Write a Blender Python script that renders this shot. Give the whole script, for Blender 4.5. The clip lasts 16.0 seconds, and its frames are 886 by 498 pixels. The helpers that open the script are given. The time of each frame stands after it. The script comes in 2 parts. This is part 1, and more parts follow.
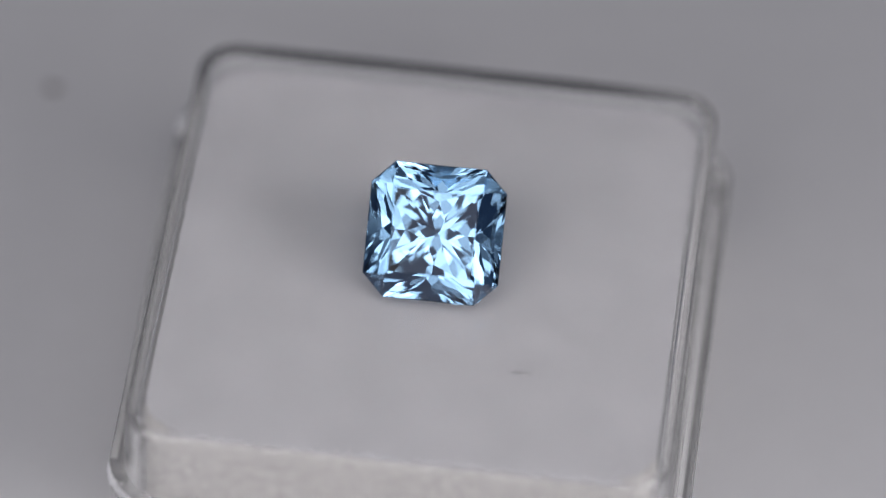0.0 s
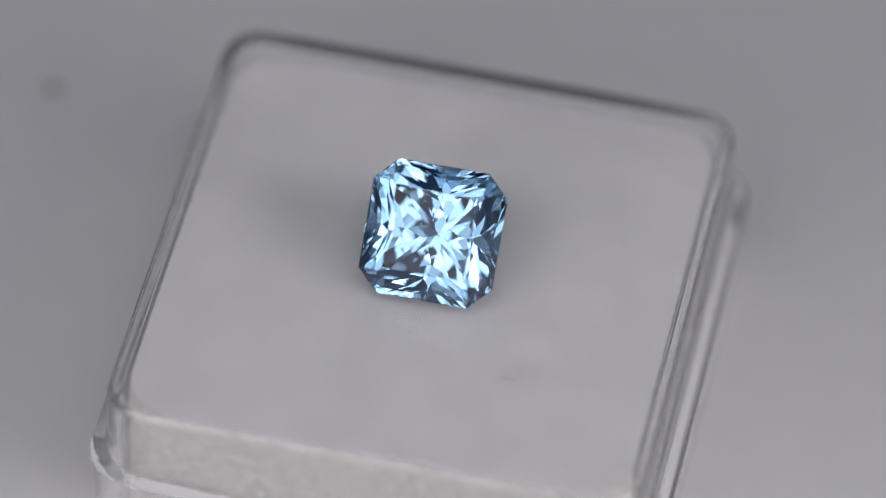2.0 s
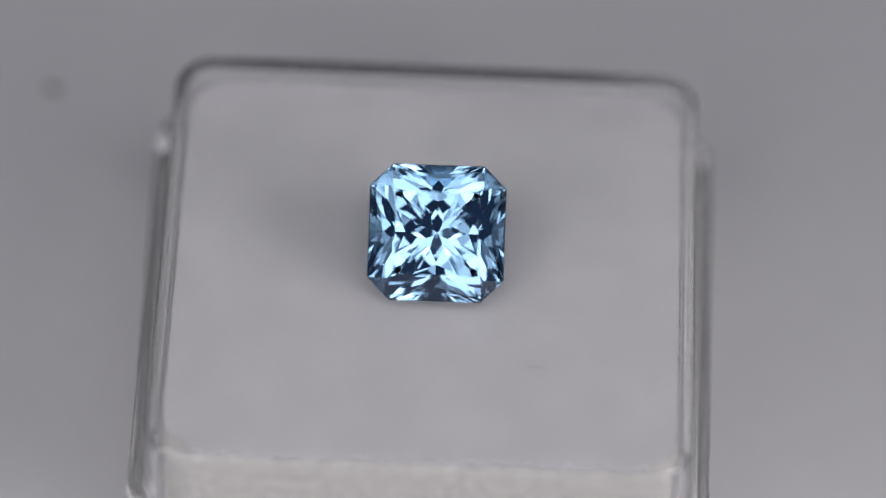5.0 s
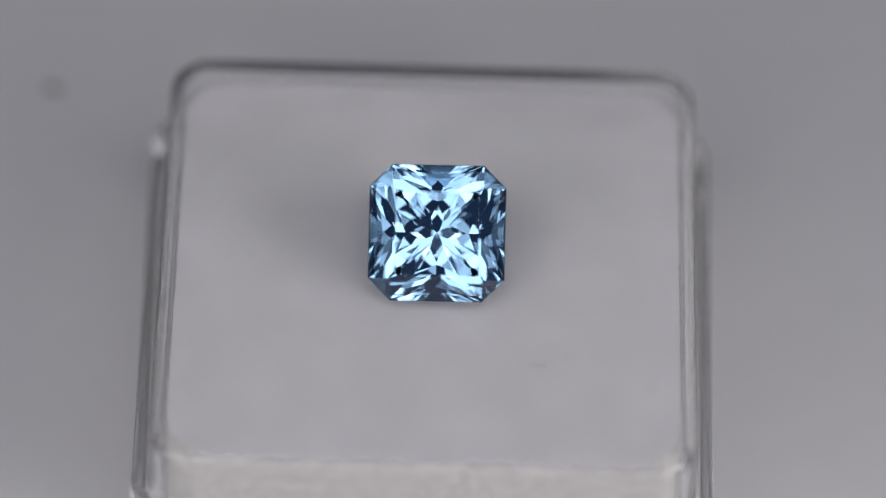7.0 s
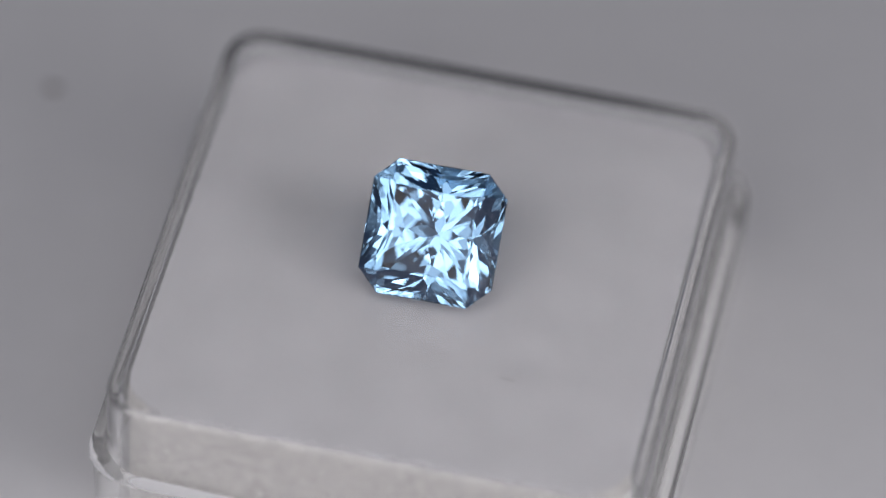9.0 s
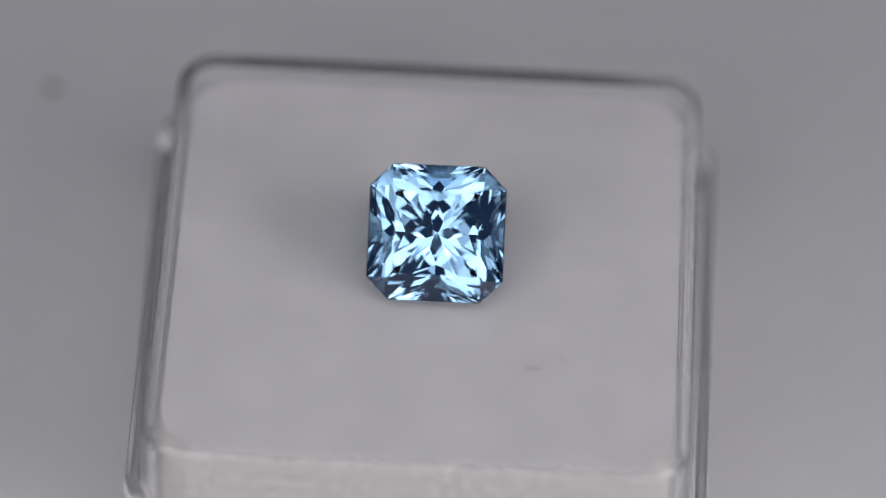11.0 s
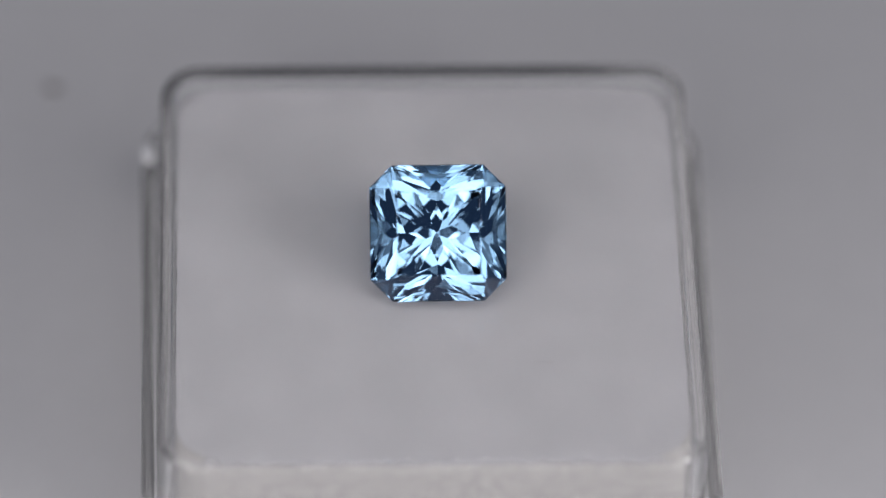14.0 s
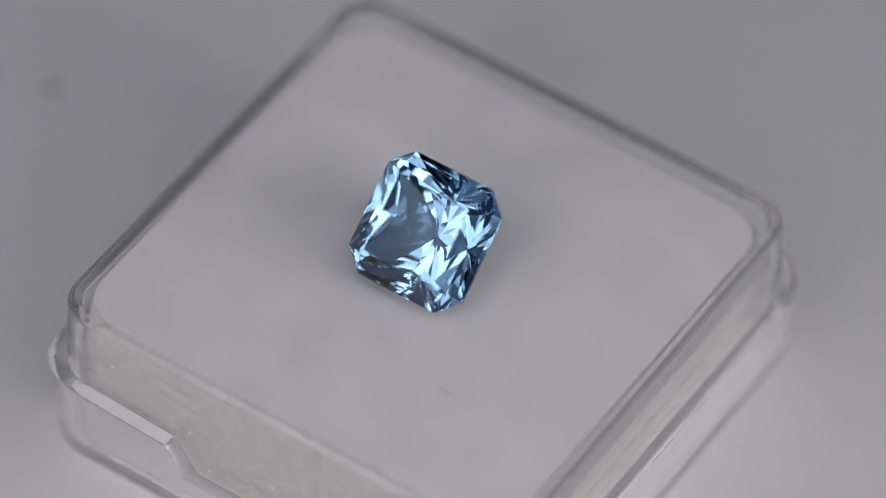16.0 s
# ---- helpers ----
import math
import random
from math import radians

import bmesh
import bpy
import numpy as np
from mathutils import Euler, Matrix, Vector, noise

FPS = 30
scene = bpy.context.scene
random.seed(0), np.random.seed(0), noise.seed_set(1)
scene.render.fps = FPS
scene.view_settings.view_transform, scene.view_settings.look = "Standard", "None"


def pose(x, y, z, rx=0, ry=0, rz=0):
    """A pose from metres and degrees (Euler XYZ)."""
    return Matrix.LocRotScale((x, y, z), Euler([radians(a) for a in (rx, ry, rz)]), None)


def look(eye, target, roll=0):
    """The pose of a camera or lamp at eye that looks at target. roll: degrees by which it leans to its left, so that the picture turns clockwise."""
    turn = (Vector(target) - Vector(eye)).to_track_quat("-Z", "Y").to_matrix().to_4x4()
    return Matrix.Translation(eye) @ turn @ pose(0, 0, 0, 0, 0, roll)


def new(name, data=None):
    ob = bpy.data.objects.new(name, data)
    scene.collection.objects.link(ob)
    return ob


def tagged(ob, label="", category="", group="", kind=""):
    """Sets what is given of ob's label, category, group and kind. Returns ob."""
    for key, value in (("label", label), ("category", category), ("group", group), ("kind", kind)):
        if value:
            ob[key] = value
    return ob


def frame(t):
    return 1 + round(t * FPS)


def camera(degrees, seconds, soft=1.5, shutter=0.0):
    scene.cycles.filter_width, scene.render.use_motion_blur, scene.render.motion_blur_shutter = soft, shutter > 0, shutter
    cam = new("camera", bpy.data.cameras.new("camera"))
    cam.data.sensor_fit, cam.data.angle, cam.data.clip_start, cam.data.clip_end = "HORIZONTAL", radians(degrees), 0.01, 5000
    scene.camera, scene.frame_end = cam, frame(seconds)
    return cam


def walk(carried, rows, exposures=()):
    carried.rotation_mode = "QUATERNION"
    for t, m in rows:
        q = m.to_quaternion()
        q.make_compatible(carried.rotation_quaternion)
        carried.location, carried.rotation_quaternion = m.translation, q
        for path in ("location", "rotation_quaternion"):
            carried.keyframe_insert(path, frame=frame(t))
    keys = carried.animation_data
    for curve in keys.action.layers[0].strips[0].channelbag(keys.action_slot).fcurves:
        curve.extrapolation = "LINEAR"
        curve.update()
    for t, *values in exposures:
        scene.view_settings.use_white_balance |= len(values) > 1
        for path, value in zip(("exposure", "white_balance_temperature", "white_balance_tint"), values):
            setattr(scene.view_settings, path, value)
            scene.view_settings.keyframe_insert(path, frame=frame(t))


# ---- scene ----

MM = 0.001
TOP = 12.4                      # height of the box's top face over the table, mm

# the camera stands still on a tripod, a long macro lens
cam = camera(7.18, 16.0, soft=1.0)
EYE = pose(0.0, -285.64 * MM, (327.63 + TOP) * MM, 41.135, -1.618, 1.722)
walk(cam, [(0.0, EYE), (16.0, EYE)], exposures=[(0.0, 0.06), (2.7, 0.06), (3.0, 0.02), (16.0, 0.02)])
cam.data.dof.use_dof = True
cam.data.dof.focus_distance = 0.4326
cam.data.dof.aperture_fstop = 10.5

# turn of the turntable about the upright axis: seconds, degrees
TURN = [(0.0, -7.93), (0.5, 0.6), (0.7, 3.97), (0.8, 5.71), (0.9, 6.3), (1.0, 4.8), (1.5, -4.25), (2.0, -13.35), (2.5, -22.31),
        (2.6, -24.1), (2.7, -25.5), (2.8, -25.38), (2.9, -23.77), (3.0, -21.94), (3.5, -13.44), (4.0, -4.56), (4.2, -0.92),
        (4.4, 2.7), (4.5, 4.3), (4.6, 4.2), (4.7, 2.7), (5.3, -8.2), (5.8, -17.2), (5.9, -18.9), (6.0, -19.2), (6.1, -17.9),
        (6.3, -14.55), (6.5, -10.71), (7.0, -1.82), (7.5, 7.25), (7.6, 8.87), (7.7, 9.43), (7.8, 8.15), (8.0, 4.51),
        (8.5, -4.57), (9.0, -13.6), (9.2, -17.39), (9.6, -24.6), (9.7, -25.9), (9.8, -25.2), (9.9, -23.4), (10.6, -10.7),
        (11.3, 1.93), (11.5, 5.64), (11.7, 9.3), (11.8, 10.88), (11.9, 11.02), (12.0, 9.36), (12.5, 0.0), (12.9, -7.2),
        (13.0, -8.7), (13.1, -8.43), (13.2, -6.45), (13.5, -1.0), (13.7, 2.64), (13.8, 3.82), (13.9, 2.56), (14.0, 0.81),
        (14.2, -2.78), (14.5, -8.17), (15.0, -17.28), (15.5, -25.81), (15.7, -29.25), (16.0, -34.9)]


# ---- world and lights ----
world = bpy.data.worlds.new("world")
scene.world = world
world.use_nodes = True
WN = world.node_tree.nodes["Background"]
WN.inputs["Color"].default_value = (0.36, 0.50, 0.85, 1)
WN.inputs["Strength"].default_value = 0.06


def softbox(name, eye, target, sx, sy, watts, color):
    d = bpy.data.lights.new(name, "AREA")
    d.shape, d.size, d.size_y, d.energy, d.color = "RECTANGLE", sx, sy, watts, color
    # the diffuser is brightest in its middle
    d.use_nodes = True
    nt = d.node_tree
    em = nt.nodes["Emission"]
    geo = nt.nodes.new("ShaderNodeNewGeometry")
    gap = nt.nodes.new("ShaderNodeVectorMath")
    gap.operation = "DISTANCE"
    gap.inputs[1].default_value = (0.5, 0.5, 0.0)
    nt.links.new(geo.outputs["Parametric"], gap.inputs[0])
    fall = nt.nodes.new("ShaderNodeMapRange")
    fall.interpolation_type = "SMOOTHSTEP"
    for key, value in (("From Min", 0.0), ("From Max", 0.60), ("To Min", 1.25), ("To Max", 0.45)):
        fall.inputs[key].default_value = value
    nt.links.new(gap.outputs["Value"], fall.inputs["Value"])
    nt.links.new(fall.outputs["Result"], em.inputs["Strength"])
    ob = new(name, d)
    ob.matrix_world = look(eye, target)
    return ob


# a broad softbox on each side of the camera, two strips across overhead
COOL = (0.985, 0.953, 1.0)
softbox("softbox_west", (-0.1004, -0.1474, 0.1049), (0, 0, 0.010), 0.152, 0.201, 0.162, COOL)
softbox("softbox_east", (0.1913, -0.1256, 0.1093), (0, 0, 0.010), 0.134, 0.226, 0.322, COOL)
softbox("softbox_top", (0.0000, -0.1048, 0.2275), (0, 0, 0.010), 0.286, 0.093, 0.225, COOL)
softbox("softbox_top", (0.0000, -0.0220, 0.2139), (0, 0, 0.010), 0.264, 0.040, 0.006, COOL)


# ---- materials ----
def nodes(name):
    m = bpy.data.materials.new(name)
    m.use_nodes = True
    nt = m.node_tree
    return m, nt, nt.nodes["Principled BSDF"]


def add(nt, kind, **values):
    n = nt.nodes.new(kind)
    for key, value in values.items():
        n.inputs[key].default_value = value
    return n


def mottled(name, a, b, rough, scale, bump=0.0, fine=None):
    """A matt surface whose colour drifts between a and b at two scales."""
    m, nt, bs = nodes(name)
    tc = nt.nodes.new("ShaderNodeTexCoord")
    n1 = add(nt, "ShaderNodeTexNoise", Scale=scale, Detail=3.0, Roughness=0.55)
    n2 = add(nt, "ShaderNodeTexNoise", Scale=fine or scale * 9, Detail=4.0, Roughness=0.6)
    nt.links.new(tc.outputs["Object"], n1.inputs["Vector"])
    nt.links.new(tc.outputs["Object"], n2.inputs["Vector"])
    mixer = nt.nodes.new("ShaderNodeMath")
    mixer.operation = "MULTIPLY_ADD"
    mixer.inputs[1].default_value = 0.35
    nt.links.new(n2.outputs["Fac"], mixer.inputs[0])
    half = nt.nodes.new("ShaderNodeMath")
    half.operation = "MULTIPLY"
    half.inputs[1].default_value = 0.65
    nt.links.new(n1.outputs["Fac"], half.inputs[0])
    nt.links.new(half.outputs[0], mixer.inputs[2])
    ramp = nt.nodes.new("ShaderNodeValToRGB")
    ramp.color_ramp.elements[0].position, ramp.color_ramp.elements[1].position = 0.35, 0.65
    ramp.color_ramp.elements[0].color, ramp.color_ramp.elements[1].color = (*a, 1), (*b, 1)
    nt.links.new(mixer.outputs[0], ramp.inputs["Fac"])
    nt.links.new(ramp.outputs["Color"], bs.inputs["Base Color"])
    bs.inputs["Roughness"].default_value = rough
    if bump:
        bn = add(nt, "ShaderNodeBump", Strength=bump, Distance=0.0002)
        nt.links.new(n2.outputs["Fac"], bn.inputs["Height"])
        nt.links.new(bn.outputs["Normal"], bs.inputs["Normal"])
    return m


def clear(name, color, ior, rough, bump=0.0, scale=300.0, pass_through=1.0):
    m, nt, bs = nodes(name)
    bs.inputs["Base Color"].default_value = (*color, 1)
    bs.inputs["Transmission Weight"].default_value = pass_through
    bs.inputs["IOR"].default_value = ior
    bs.inputs["Roughness"].default_value = rough
    if bump:
        tc = nt.nodes.new("ShaderNodeTexCoord")
        n1 = add(nt, "ShaderNodeTexNoise", Scale=scale, Detail=3.0)
        nt.links.new(tc.outputs["Object"], n1.inputs["Vector"])
        bn = add(nt, "ShaderNodeBump", Strength=bump, Distance=0.0002)
        nt.links.new(n1.outputs["Fac"], bn.inputs["Height"])
        nt.links.new(bn.outputs["Normal"], bs.inputs["Normal"])
    return m


ACRYLIC = clear("acrylic", (0.985, 0.985, 0.985), 1.49, 0.06, 0.035, 260.0, 0.92)
CLEAR = clear("clear_acrylic", (0.97, 0.97, 0.965), 1.49, 0.05, 0.03, 260.0, 0.86)
GEM = clear("blue_gem", (0.37, 0.67, 0.97), 1.625, 0.0)
FOAM = mottled("foam", (0.335, 0.323, 0.300), (0.495, 0.480, 0.450), 0.9, 1500.0, 0.5, 5200.0)
# shade of the gap inside the box edge, put into a dark grey
EDGE_SHADE = mottled("edge_shade_grey", (0.15, 0.147, 0.147), (0.20, 0.197, 0.197), 0.9, 400.0, 0.2, 2500.0)
PAPER = mottled("paper", (0.338, 0.334, 0.338), (0.400, 0.395, 0.399), 0.9, 260.0, 0.15, 1500.0)
TABLE = mottled("table_white", (0.645, 0.64, 0.635), (0.69, 0.685, 0.68), 0.5, 12.0, 0.02, 300.0)
DUST = mottled("dust", (0.14, 0.13, 0.12), (0.30, 0.28, 0.26), 0.9, 900.0)
FROST = clear("frosted_acrylic", (0.95, 0.95, 0.95), 1.49, 0.35, 0.0, 300.0, 0.35)
# near-white that paints the foam's sparkle and the glint on the rim
FLECK = mottled("white_fleck", (0.85, 0.85, 0.85), (0.95, 0.95, 0.95), 0.35, 900.0)


# ---- mesh helpers ----
def part(name, bm, material, parent=None, label="", smooth=False):
    bmesh.ops.recalc_face_normals(bm, faces=bm.faces)
    for f in bm.faces:
        f.smooth = smooth and len(f.verts) <= 4
    for e in bm.edges:
        if len(e.link_faces) == 2:
            e.smooth = e.calc_face_angle(0.0) < radians(32)
    me = bpy.data.meshes.new(name)
    bm.to_mesh(me)
    bm.free()
    me.materials.append(material)
    ob = new(name, me)
    ob.parent = parent
    return tagged(ob, label)


def outline(half_x, half_y, r, arc=8):
    """Rounded rectangle, anticlockwise from the middle of the east side; straights carry extra points."""
    cuts = (-0.62, -0.50, -0.422, -0.346, -0.16, 0.0, 0.16, 0.346, 0.422, 0.50, 0.62)
    pts = []
    corners = ((half_x - r, half_y - r, 0), (r - half_x, half_y - r, 90), (r - half_x, r - half_y, 180), (half_x - r, r - half_y, 270))
    for k, (cx, cy, a0) in enumerate(corners):
        for i in range(arc + 1):
            a = radians(a0 + 90 * i / arc)
            pts.append((cx + r * math.cos(a), cy + r * math.sin(a)))
        for c in cuts:
            if k == 0:
                pts.append((-c * half_x, half_y))
            elif k == 1:
                pts.append((-half_x, -c * half_y))
            elif k == 2:
                pts.append((c * half_x, -half_y))
            else:
                pts.append((half_x, c * half_y))
    return pts


def skin(loops, cap_first=True, cap_last=True):
    """A skin over a stack of outlines, each a list of (x, y, z) in mm."""
    bm = bmesh.new()
    rings = [[bm.verts.new((x * MM, y * MM, z * MM)) for x, y, z in lp] for lp in loops]
    n = len(rings[0])
    for a, b in zip(rings, rings[1:]):
        for i in range(n):
            bm.faces.new((a[i], a[(i + 1) % n], b[(i + 1) % n], b[i]))
    if cap_first:
        bm.faces.new(rings[0])
    if cap_last:
        bm.faces.new(rings[-1])
    return bm


def lean(x, y, spread=0.45):
    """The shell is a little out of true: its west wall spreads towards the front corner."""
    return (x - spread * (16.0 - y) / 32.0 * max(0.0, -x / 16.0), y)


def ring(half_x, half_y, r, z, spread=0.45):
    return [(*lean(x, y, spread), z) for x, y in outline(half_x, half_y, r)]


# ---- table ----
def build_table():
    bm = bmesh.new()
    bmesh.ops.create_grid(bm, x_segments=20, y_segments=20, size=1.5)
    ob = part("ground", bm, TABLE)
    tagged(ob, "pale grey smooth tabletop out of focus", "tabletop", kind="structure")


# ---- display box ----
def build_box():
    box = tagged(new("display_box"), "clear acrylic gem box with white foam inside", "gem box")
    # upper tray: rounded top edge, thin walls, open below
    A, R = 16.45, 2.5
    lp = [ring(A + 0.1, A + 0.1, R, 1.0), ring(A, A, R, TOP - 0.6)]
    for i in range(1, 7):
        a = radians(15 * i)
        d = 0.6 * (1 - math.cos(a))
        lp.append(ring(A - d, A - d, R - d, TOP - 0.6 + 0.6 * math.sin(a)))
    inner = [ring(A - 0.85, A - 0.85, R - 0.8, TOP - 0.95), ring(A - 0.75, A - 0.75, R - 0.75, TOP - 1.05), ring(A - 0.7, A - 0.7, R - 0.75, TOP - 2.4), ring(A - 0.65, A - 0.65, R - 0.75, 1.0)]
    bm = skin(lp + [], False, True)
    bm2 = skin(inner, True, False)
    me = bpy.data.meshes.new("tmp")
    bm2.to_mesh(me)
    bm2.free()
    n = len(lp[0])
    bm.from_mesh(me)
    bpy.data.meshes.remove(me)
    bm.verts.ensure_lookup_table()
    o0, i0 = 0, n * len(lp) + n * (len(inner) - 1)
    for i in range(n):
        j = (i + 1) % n
        bm.faces.new((bm.verts[o0 + i], bm.verts[o0 + j], bm.verts[i0 + j], bm.verts[i0 + i]))
    upper = part("upper_tray", bm, ACRYLIC, box, "clear acrylic tray with rounded rim", True)
    upper.visible_shadow = False
    # lower tray: wider, with a thumb notch in its front rim
    B, Q, LOW = 17.65, 3.7, 0.20
    RIM, NOTCH = TOP - 6.0, 2.3

    def rim(lps):
        out = []
        for x, y, z in lps:
            z += 0.055 * max(0.0, -7.4 - x) * min(1.0, max(0.0, -y / 12.0))
            if y < -B + 2.0:
                k = min(1.0, max(0.0, (7.40 - abs(x)) / 1.30))
                z -= NOTCH * k
            out.append((x, y, z))
        return out
    lp = []
    for i in range(0, 5):
        a = radians(22.5 * i)
        d = 1.1 * (1 - math.sin(a))
        lp.append(ring(B - 0.15 - d, B - 0.15 - d, Q - d, 1.1 * (1 - math.cos(a)), LOW))
    lp += [rim(ring(B, B, Q, RIM - 0.06, LOW)), rim(ring(B - 0.08, B - 0.08, Q, RIM, LOW)), rim(ring(B - 0.90, B - 0.90, Q - 0.9, RIM, LOW)), rim(ring(B - 0.97, B - 0.97, Q - 0.9, RIM - 0.06, LOW)),
           ring(B - 1.05, B - 1.05, Q - 1.0, 1.6, LOW), ring(B - 1.7, B - 1.7, Q - 1.0, 1.2, LOW)]
    lower = part("lower_tray", skin(lp), CLEAR, box, "clear acrylic tray with a thumb notch in its rim", True)
    lower.visible_shadow = False
    # pale ground land on the rim beside the notch
    def land_z(x):
        return RIM + 0.055 * max(0.0, -7.4 - x)
    row = [-14.6 + 7.15 * i / 24 for i in range(25)]
    loops = []
    for k, x in enumerate(row):
        x0, half = lean(x, -B, LOW)[0], 0.43 * min(1.0, 0.3 + k * 0.3)
        y0 = -B + 0.49 + 0.02 * noise.noise(Vector((x * 3, 0, 0)))
        loops.append([(x0, y0 - half, land_z(x) + 0.004), (x0, y0 + half, land_z(x) + 0.004), (x0, y0 + half, land_z(x) + 0.03), (x0, y0 - half, land_z(x) + 0.03)])
    part("rim_land", skin(loops), FROST, box, "pale frosted rim land")
    # ragged burr along the rim's front corner
    loops = []
    for k in range(31):
        a = radians(186 + 58 * k / 30)
        w = 0.5 + 0.5 * noise.noise(Vector((k * 0.35, 2.0, 0.0)))
        x, y = lean(Q - B + (Q + 0.02) * math.cos(a), Q - B + (Q + 0.02) * math.sin(a), LOW)
        h = 0.06 + 0.24 * w * math.sin(math.pi * k / 30)
        zz = RIM + 0.42 - 0.05
        loops.append([(x + h * math.cos(b), y + 0.6 * h * math.cos(b), zz + 0.8 * h * math.sin(b)) for b in (0.0, 1.05, 2.1, 3.14, 4.19, 5.24)])
    part("moulding_burr", skin(loops), FROST, box, "ragged pale moulding burr", True)
    # white paper liner under the top, its outline cut by hand
    def ragged(half_x, half_y, r, z, amount, shift):
        lp = []
        base = outline(half_x, half_y, r, 24)
        for (x0, y0), (x1, y1) in zip(base, base[1:] + base[:1]):
            n = max(1, int(math.hypot(x1 - x0, y1 - y0) / 0.2))
            for i in range(n):
                x, y = lean(x0 + (x1 - x0) * i / n, y0 + (y1 - y0) * i / n)
                w = noise.noise(Vector((x * 0.45, y * 0.45, z * 0.35))) * 0.22 + noise.noise(Vector((x * 1.7, y * 1.7, z))) * 0.09
                tear = noise.noise(Vector((x * 3.1, y * 3.1, 7.0))) * 0.08 + noise.noise(Vector((x * 7.0, y * 7.0, 3.0))) * 0.05
                k = 1 + (w * amount + (tear if amount < 0.3 else 0.0) - 0.08) / 15.0
                lp.append((x * k, y * k + shift, z))
        return lp
    part("paper_liner", skin([ragged(15.45, 15.1, 2.8, TOP - 1.14, 0.15, -0.35), ragged(15.45, 15.1, 2.8, TOP - 1.02, 0.15, -0.35)]), PAPER, box, "white paper liner", True)
    # dark sheet under it, added as the walls' shaded gap; turns down at both sides
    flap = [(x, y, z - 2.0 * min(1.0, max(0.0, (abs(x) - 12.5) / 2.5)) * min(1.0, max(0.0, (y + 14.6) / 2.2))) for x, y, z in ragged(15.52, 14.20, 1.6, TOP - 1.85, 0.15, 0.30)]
    part("edge_shade_sheet", skin([flap, ragged(15.52, 14.20, 1.6, TOP - 1.17, 0.15, 0.30)]), EDGE_SHADE, box, "dark grey sheet added as shade along the box edge", True)
    # foam block below it
    loops = [ragged(15.45 - d, 15.10 - d, 2.1, z, 0.4, -0.36) for d, z in ((0.5, 1.0), (0.1, 1.2), (0.0, 4.0), (0.0, 6.0), (0.0, 8.0), (0.0, 10.1), (0.0, 10.7), (0.05, TOP - 1.3), (0.12, TOP - 1.16))]
    part("foam_block", skin(loops), FOAM, box, "pale beige foam block", True)
    # white flecks put in for the sparkle on the foam's cut sides
    rng = random.Random(4)
    bm = bmesh.new()
    for i in range(60):
        x, z, r = rng.uniform(-13, 13), rng.uniform(3.0, 9.6), rng.uniform(0.02, 0.075)
        side = rng.random() < 0.7
        m = Matrix.Translation(Vector((x, -15.46, z) if side else (15.45, x, z)) * MM) @ Matrix.Diagonal((r * MM, r * MM, r * MM, 1))
        bmesh.ops.create_icosphere(bm, subdivisions=1, radius=1.0, matrix=m)
    tagged(part("fleck", bm, FLECK, box, "tiny white sparkle flecks"), kind="stuff")
    # white lump added as a glint on the lower tray's rim
    bm = bmesh.new()
    bmesh.ops.create_icosphere(bm, subdivisions=2, radius=1.0)
    for v in bm.verts:
        w = 1.35 * (1 + 0.2 * noise.noise(v.co * 2))
        v.co = Vector((-17.25 + v.co.x * 0.34 * w, 14.2 + v.co.y * 0.70 * w, RIM - 0.1 + v.co.z * 0.34 * w)) * MM
    part("rim_glint", bm, FLECK, box, "bright white lump for a glint on the rim", True)
    # turn of the shell against the turntable
    for o in box.children:
        o.matrix_basis = pose(-0.12 * MM, 0, 0, 0, 0, 2.8)
    return box


# ---- gem ----
def cut(bm, azimuth, slope, side, reach):
    """One facet: a plane whose face leans by slope from the girdle plane, on the crown (side 1) or the pavilion (-1), reach mm from the stone's middle."""
    a, t = radians(azimuth), radians(slope)
    no = Vector((math.sin(t) * math.cos(a), math.sin(t) * math.sin(a), side * math.cos(t)))
    r = bmesh.ops.bisect_plane(bm, geom=bm.verts[:] + bm.edges[:] + bm.faces[:], plane_co=no * reach, plane_no=no, clear_outer=True, dist=1e-5)
    edges = [e for e in r["geom_cut"] if isinstance(e, bmesh.types.BMEdge)]
    if edges:
        bmesh.ops.contextual_create(bm, geom=edges)


HALF, CORNER = 4.17, 4.93                          # girdle: reach of the sides and of the cut corners
TABLE_UP, TABLE_HALF = 1.650, 2.536
MAIN, STEP, APEX = 43.61, 23.01, 2.790

# pavilion tiers, four-fold and mirrored: azimuth off a side's middle, slope, reach
PAVILION = ((3, 66, 3.9), (13.36, 51.17, 3.87), (32.72, 66.8, 4.31), (45, 65.34, 4.58),
            (3.47, 53.7, 3.57), (5.16, 55.38, 4.26), (37.42, 49.78, 4.59), (7.38, 47.92, 3.6),
            (21, 39.35, 3.82), (12.03, 43.96, 3.65), (29.96, 42.4, 3.71), (0, 40.21, 3.74),
            (45, 40.77, 3.75), (0, 64.08, 3.82), (44, 58.05, 3.74), (0, 62.97, 3.42),
            (19.39, 66.83, 4.35), (38.57, 59.78, 4.1), (38.04, 54.32, 4.07), (4.58, 53.39, 3.88),
            (17.62, 51.23, 3.76), (28.71, 53.34, 4.07), (45, 43.95, 3.78), (41.18, 59.16, 4.03),
            (45, 63.89, 4.23))


def crown_reach(slope, out, up):
    return out * math.sin(radians(slope)) + up * math.cos(radians(slope))


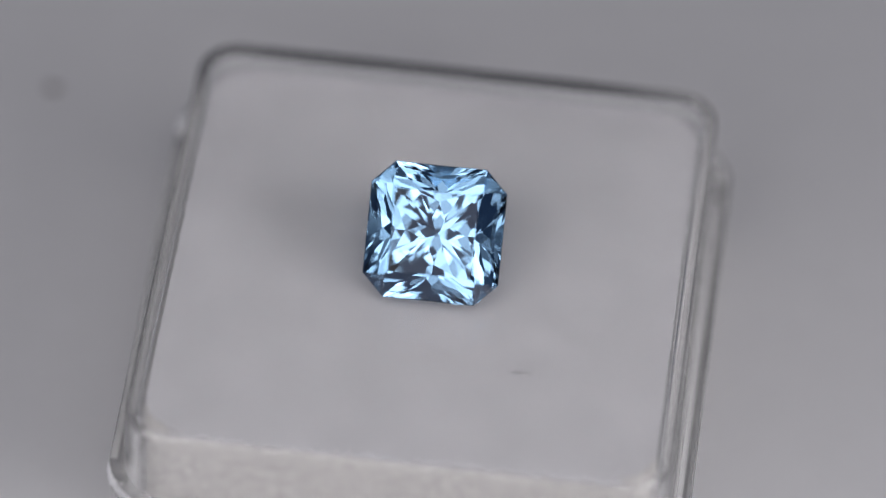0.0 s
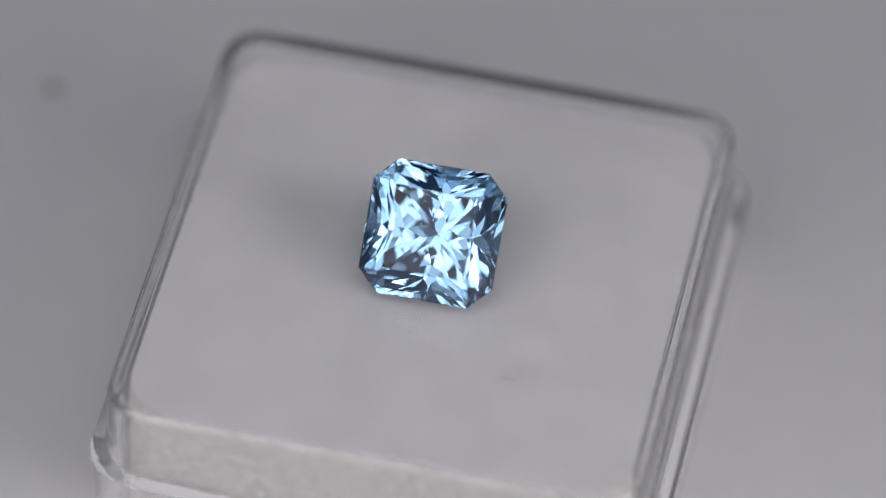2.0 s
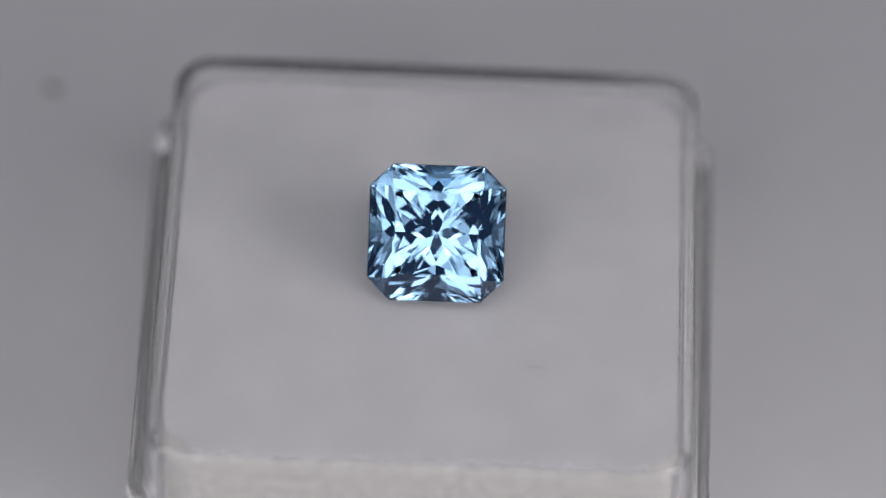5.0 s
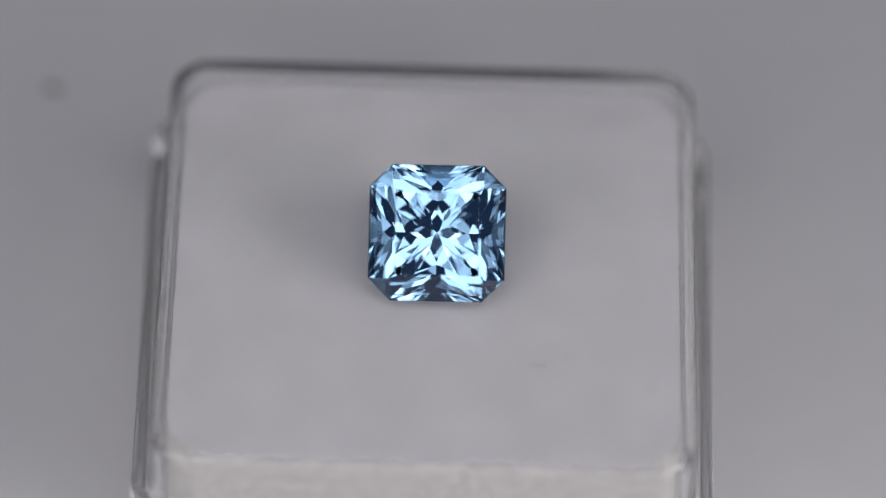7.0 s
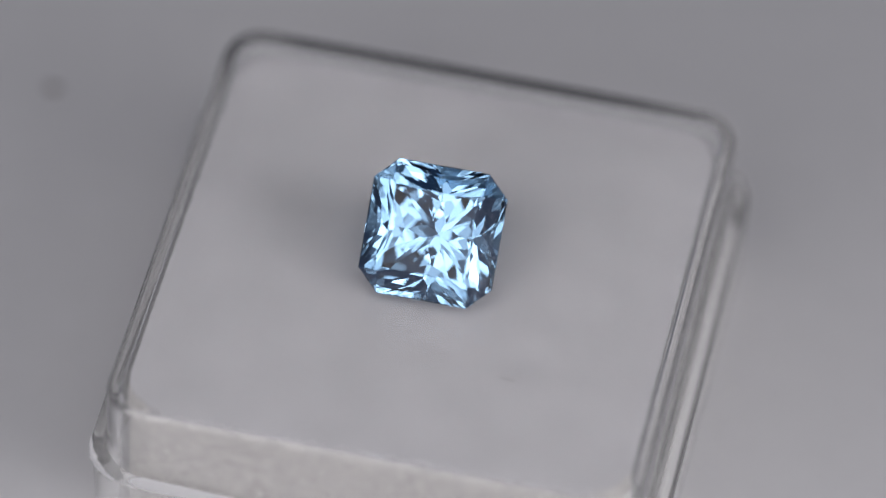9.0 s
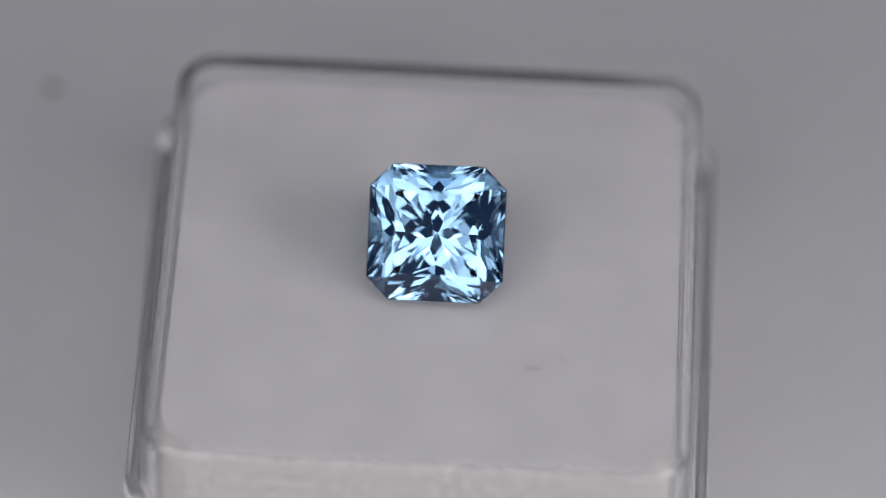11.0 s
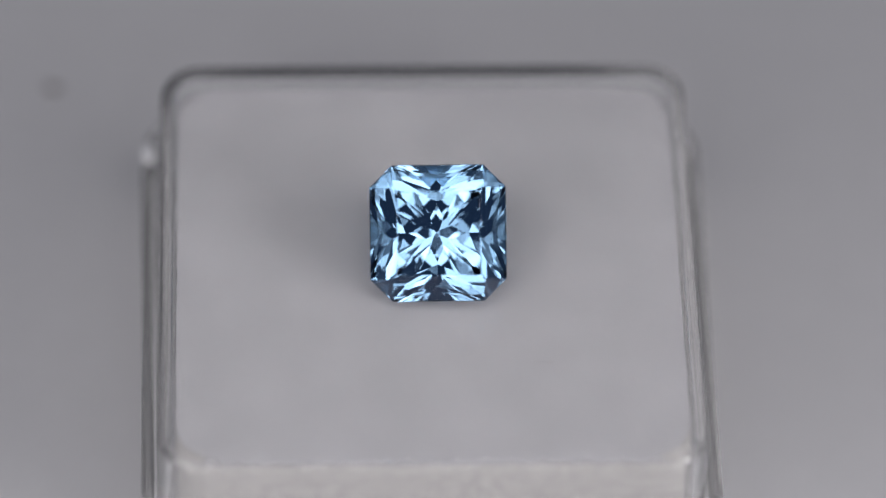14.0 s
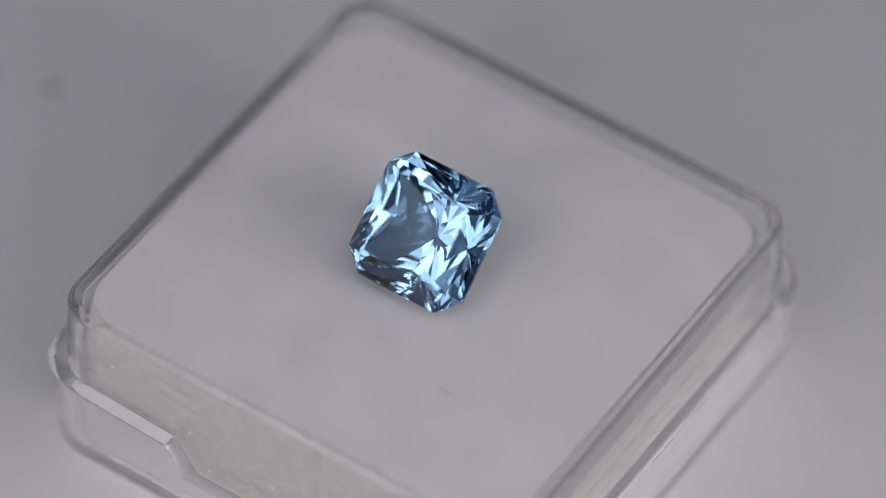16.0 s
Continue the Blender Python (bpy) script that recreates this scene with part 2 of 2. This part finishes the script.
def girdle_reach(az, slope):
    """The least reach at which a pavilion facet leaves the girdle whole."""
    c, q, t, e = math.cos(radians(az)), math.sin(radians(az)), radians(slope), CORNER * math.sqrt(2) - HALF
    return max(HALF * c + e * q, e * c + HALF * q) * math.sin(t) + 0.08 * math.cos(t)


def build_gem(tiers=PAVILION, ior_material=GEM):
    bm = bmesh.new()
    bmesh.ops.create_cube(bm, size=40.0)
    G = 0.10
    rise = (HALF - APEX) * math.tan(radians(MAIN))
    corner = math.degrees(math.atan(rise / (CORNER - math.sqrt(2) * APEX)))
    cut(bm, 0, 0, 1, TABLE_UP)
    for k in range(4):
        cut(bm, 90 * k, 90, 1, HALF)
        cut(bm, 45 + 90 * k, 90, 1, CORNER)
        cut(bm, 90 * k, MAIN, 1, crown_reach(MAIN, HALF, G))
        cut(bm, 45 + 90 * k, corner, 1, crown_reach(corner, CORNER, G))
        cut(bm, 90 * k, STEP, 1, crown_reach(STEP, TABLE_HALF, TABLE_UP))
    for az, slope, reach in tiers:
        for k in range(4):
            for d in (-az, az) if 0 < az < 45 else (az,):
                cut(bm, 90 * k + d, slope, -1, max(reach, girdle_reach(az, slope)))
    bmesh.ops.remove_doubles(bm, verts=bm.verts, dist=1e-4)
    bmesh.ops.recalc_face_normals(bm, faces=bm.faces)
    # the cut stone, facet group by facet group
    gem = tagged(new("gemstone"), "pale blue faceted square gemstone with cut corners", "gemstone")
    groups = {"table_facet": [], "girdle": [], "pavilion": []}
    crown = []
    for f in bm.faces:
        up = f.normal.z
        if up > 0.9999:
            groups["table_facet"].append(f)
        elif up > 0.05:
            crown.append(f)
        elif up > -0.05:
            groups["girdle"].append(f)
        else:
            groups["pavilion"].append(f)
    for name, faces in list(groups.items()) + [("crown_facet", [f]) for f in crown]:
        index, pts, polys = {}, [], []
        for f in faces:
            for v in f.verts:
                if v not in index:
                    index[v] = len(pts)
                    pts.append(v.co * MM)
            polys.append([index[v] for v in f.verts])
        me = bpy.data.meshes.new(name)
        me.from_pydata(pts, [], polys)
        me.materials.append(ior_material)
        ob = new(name, me)
        ob.parent = gem
    bm.free()
    return gem


GEM_POSE = Matrix.Translation((0.28 * MM, -1.20 * MM, (TOP + 3.72) * MM)) @ pose(0, 0, 0, 0, 0, 2.2) @ pose(0, 0, 0, 41.8, 0, 0) @ pose(0, 0, 0, 0, 0, 0.8)


# ---- dust on the box ----
def grain(x, y, z, size, seed):
    """A ragged little grain that lies on the surface at height z, mm."""
    bm = bmesh.new()
    bmesh.ops.create_icosphere(bm, subdivisions=2, radius=0.5)
    off = Vector((seed * 3.1, seed * 1.7, 0))
    for v in bm.verts:
        w = 1 + 0.5 * noise.noise(v.co * 2.5 + off)
        v.co = Vector((x + v.co.x * size * w * 1.35, y + v.co.y * size * w * 0.9, z + size * 0.18 + v.co.z * size * 0.45)) * MM
    return bm


def fibre(x, y, z, length, turn_deg, bend, width=0.028):
    """A bent hair lying on the surface: a thin tube of square section."""
    bm, rings, n = bmesh.new(), [], 14
    c, q = math.cos(radians(turn_deg)), math.sin(radians(turn_deg))
    for i in range(n + 1):
        u = i / n - 0.5
        px, py = u * length, bend * (0.25 - u * u) * length * (1 + 0.6 * u)
        w = width * (1 - 0.6 * abs(2 * u) ** 3)
        ring_ = []
        for dx, dz in ((-w, 0), (0, w), (w, 0), (0, -w)):
            lx, ly = px, py + dx
            ring_.append(bm.verts.new(Vector((x + c * lx - q * ly, y + q * lx + c * ly, z + width + dz)) * MM))
        rings.append(ring_)
    for a, b in zip(rings, rings[1:]):
        for k in range(4):
            bm.faces.new((a[k], a[(k + 1) % 4], b[(k + 1) % 4], b[k]))
    bm.faces.new(rings[0])
    bm.faces.new(rings[-1])
    return bm


def build_dust(box):
    # grain added on the table in place of a dust spot on the sensor
    speck = part("sensor_spot", grain(-25.04, 24.06, 0.0, 0.75, 5), DUST)
    tagged(speck, "small dark grain on the tabletop standing in for sensor dust", "dust")
    grains = ((-9.98, -10.12, 0.17), (8.68, -7.23, 0.24), (0.36, -6.15, 0.17), (12.67, -9.94, 0.22), (-3.59, -9.62, 0.12),
              (9.58, -4.44, 0.13), (14.0, -6.4, 0.10), (14.1, -4.9, 0.10), (0.9, -5.95, 0.08), (-9.4, -9.4, 0.08), (-6.2, -11.9, 0.07), (4.1, -12.2, 0.06))
    for i, (x, y, size) in enumerate(grains):
        part("speck", grain(x, y, TOP, size * 0.74, i), DUST, box, "dark dust speck")
    for x, y, length, turn_deg, bend, width in ((7.0, -8.15, 1.15, -2, 0.22, 0.030), (2.35, -7.55, 0.75, -60, 0.5, 0.016), (-3.45, -9.5, 0.42, 60, 0.4, 0.022),
                                          (0.15, -6.1, 0.5, 5, -0.3, 0.016), (13.95, -5.2, 0.5, 70, 0.3, 0.016)):
        part("lint_fibre", fibre(x, y, TOP, length, turn_deg, bend, width * 0.85), DUST, box, "thin dark lint fibre")
    part("crack", fibre(-6.55, -17.5, TOP - 6.02, 0.95, 62, 0.1, 0.02), DUST, box, "hairline crack in the rim")
    c, q = math.cos(radians(2.8)), math.sin(radians(2.8))
    for x, y, z, size in ((-10.6, -17.2, TOP - 6.0, 0.18), (-3.2, -16.62, TOP - 9.4, 0.14)):
        part("speck", grain(c * x - q * y, q * x + c * y, z, size, x), DUST, box, "dark dust speck")


build_table()
BOX = build_box()
build_dust(BOX)
STONE = build_gem()


def turn(t):
    for (t0, a0), (t1, a1) in zip(TURN, TURN[1:]):
        if t <= t1 + 1e-6:
            return a0 + (a1 - a0) * (t - t0) / (t1 - t0)
    return TURN[-1][1]


def motions():
    steps = [0.1 * i for i in range(161)]
    walk(BOX, [(t, pose(0, 0, 0, 0, 0, turn(t))) for t in steps])
    walk(STONE, [(t, pose(0, 0, 0, 0, 0, turn(t)) @ GEM_POSE) for t in steps])


motions()
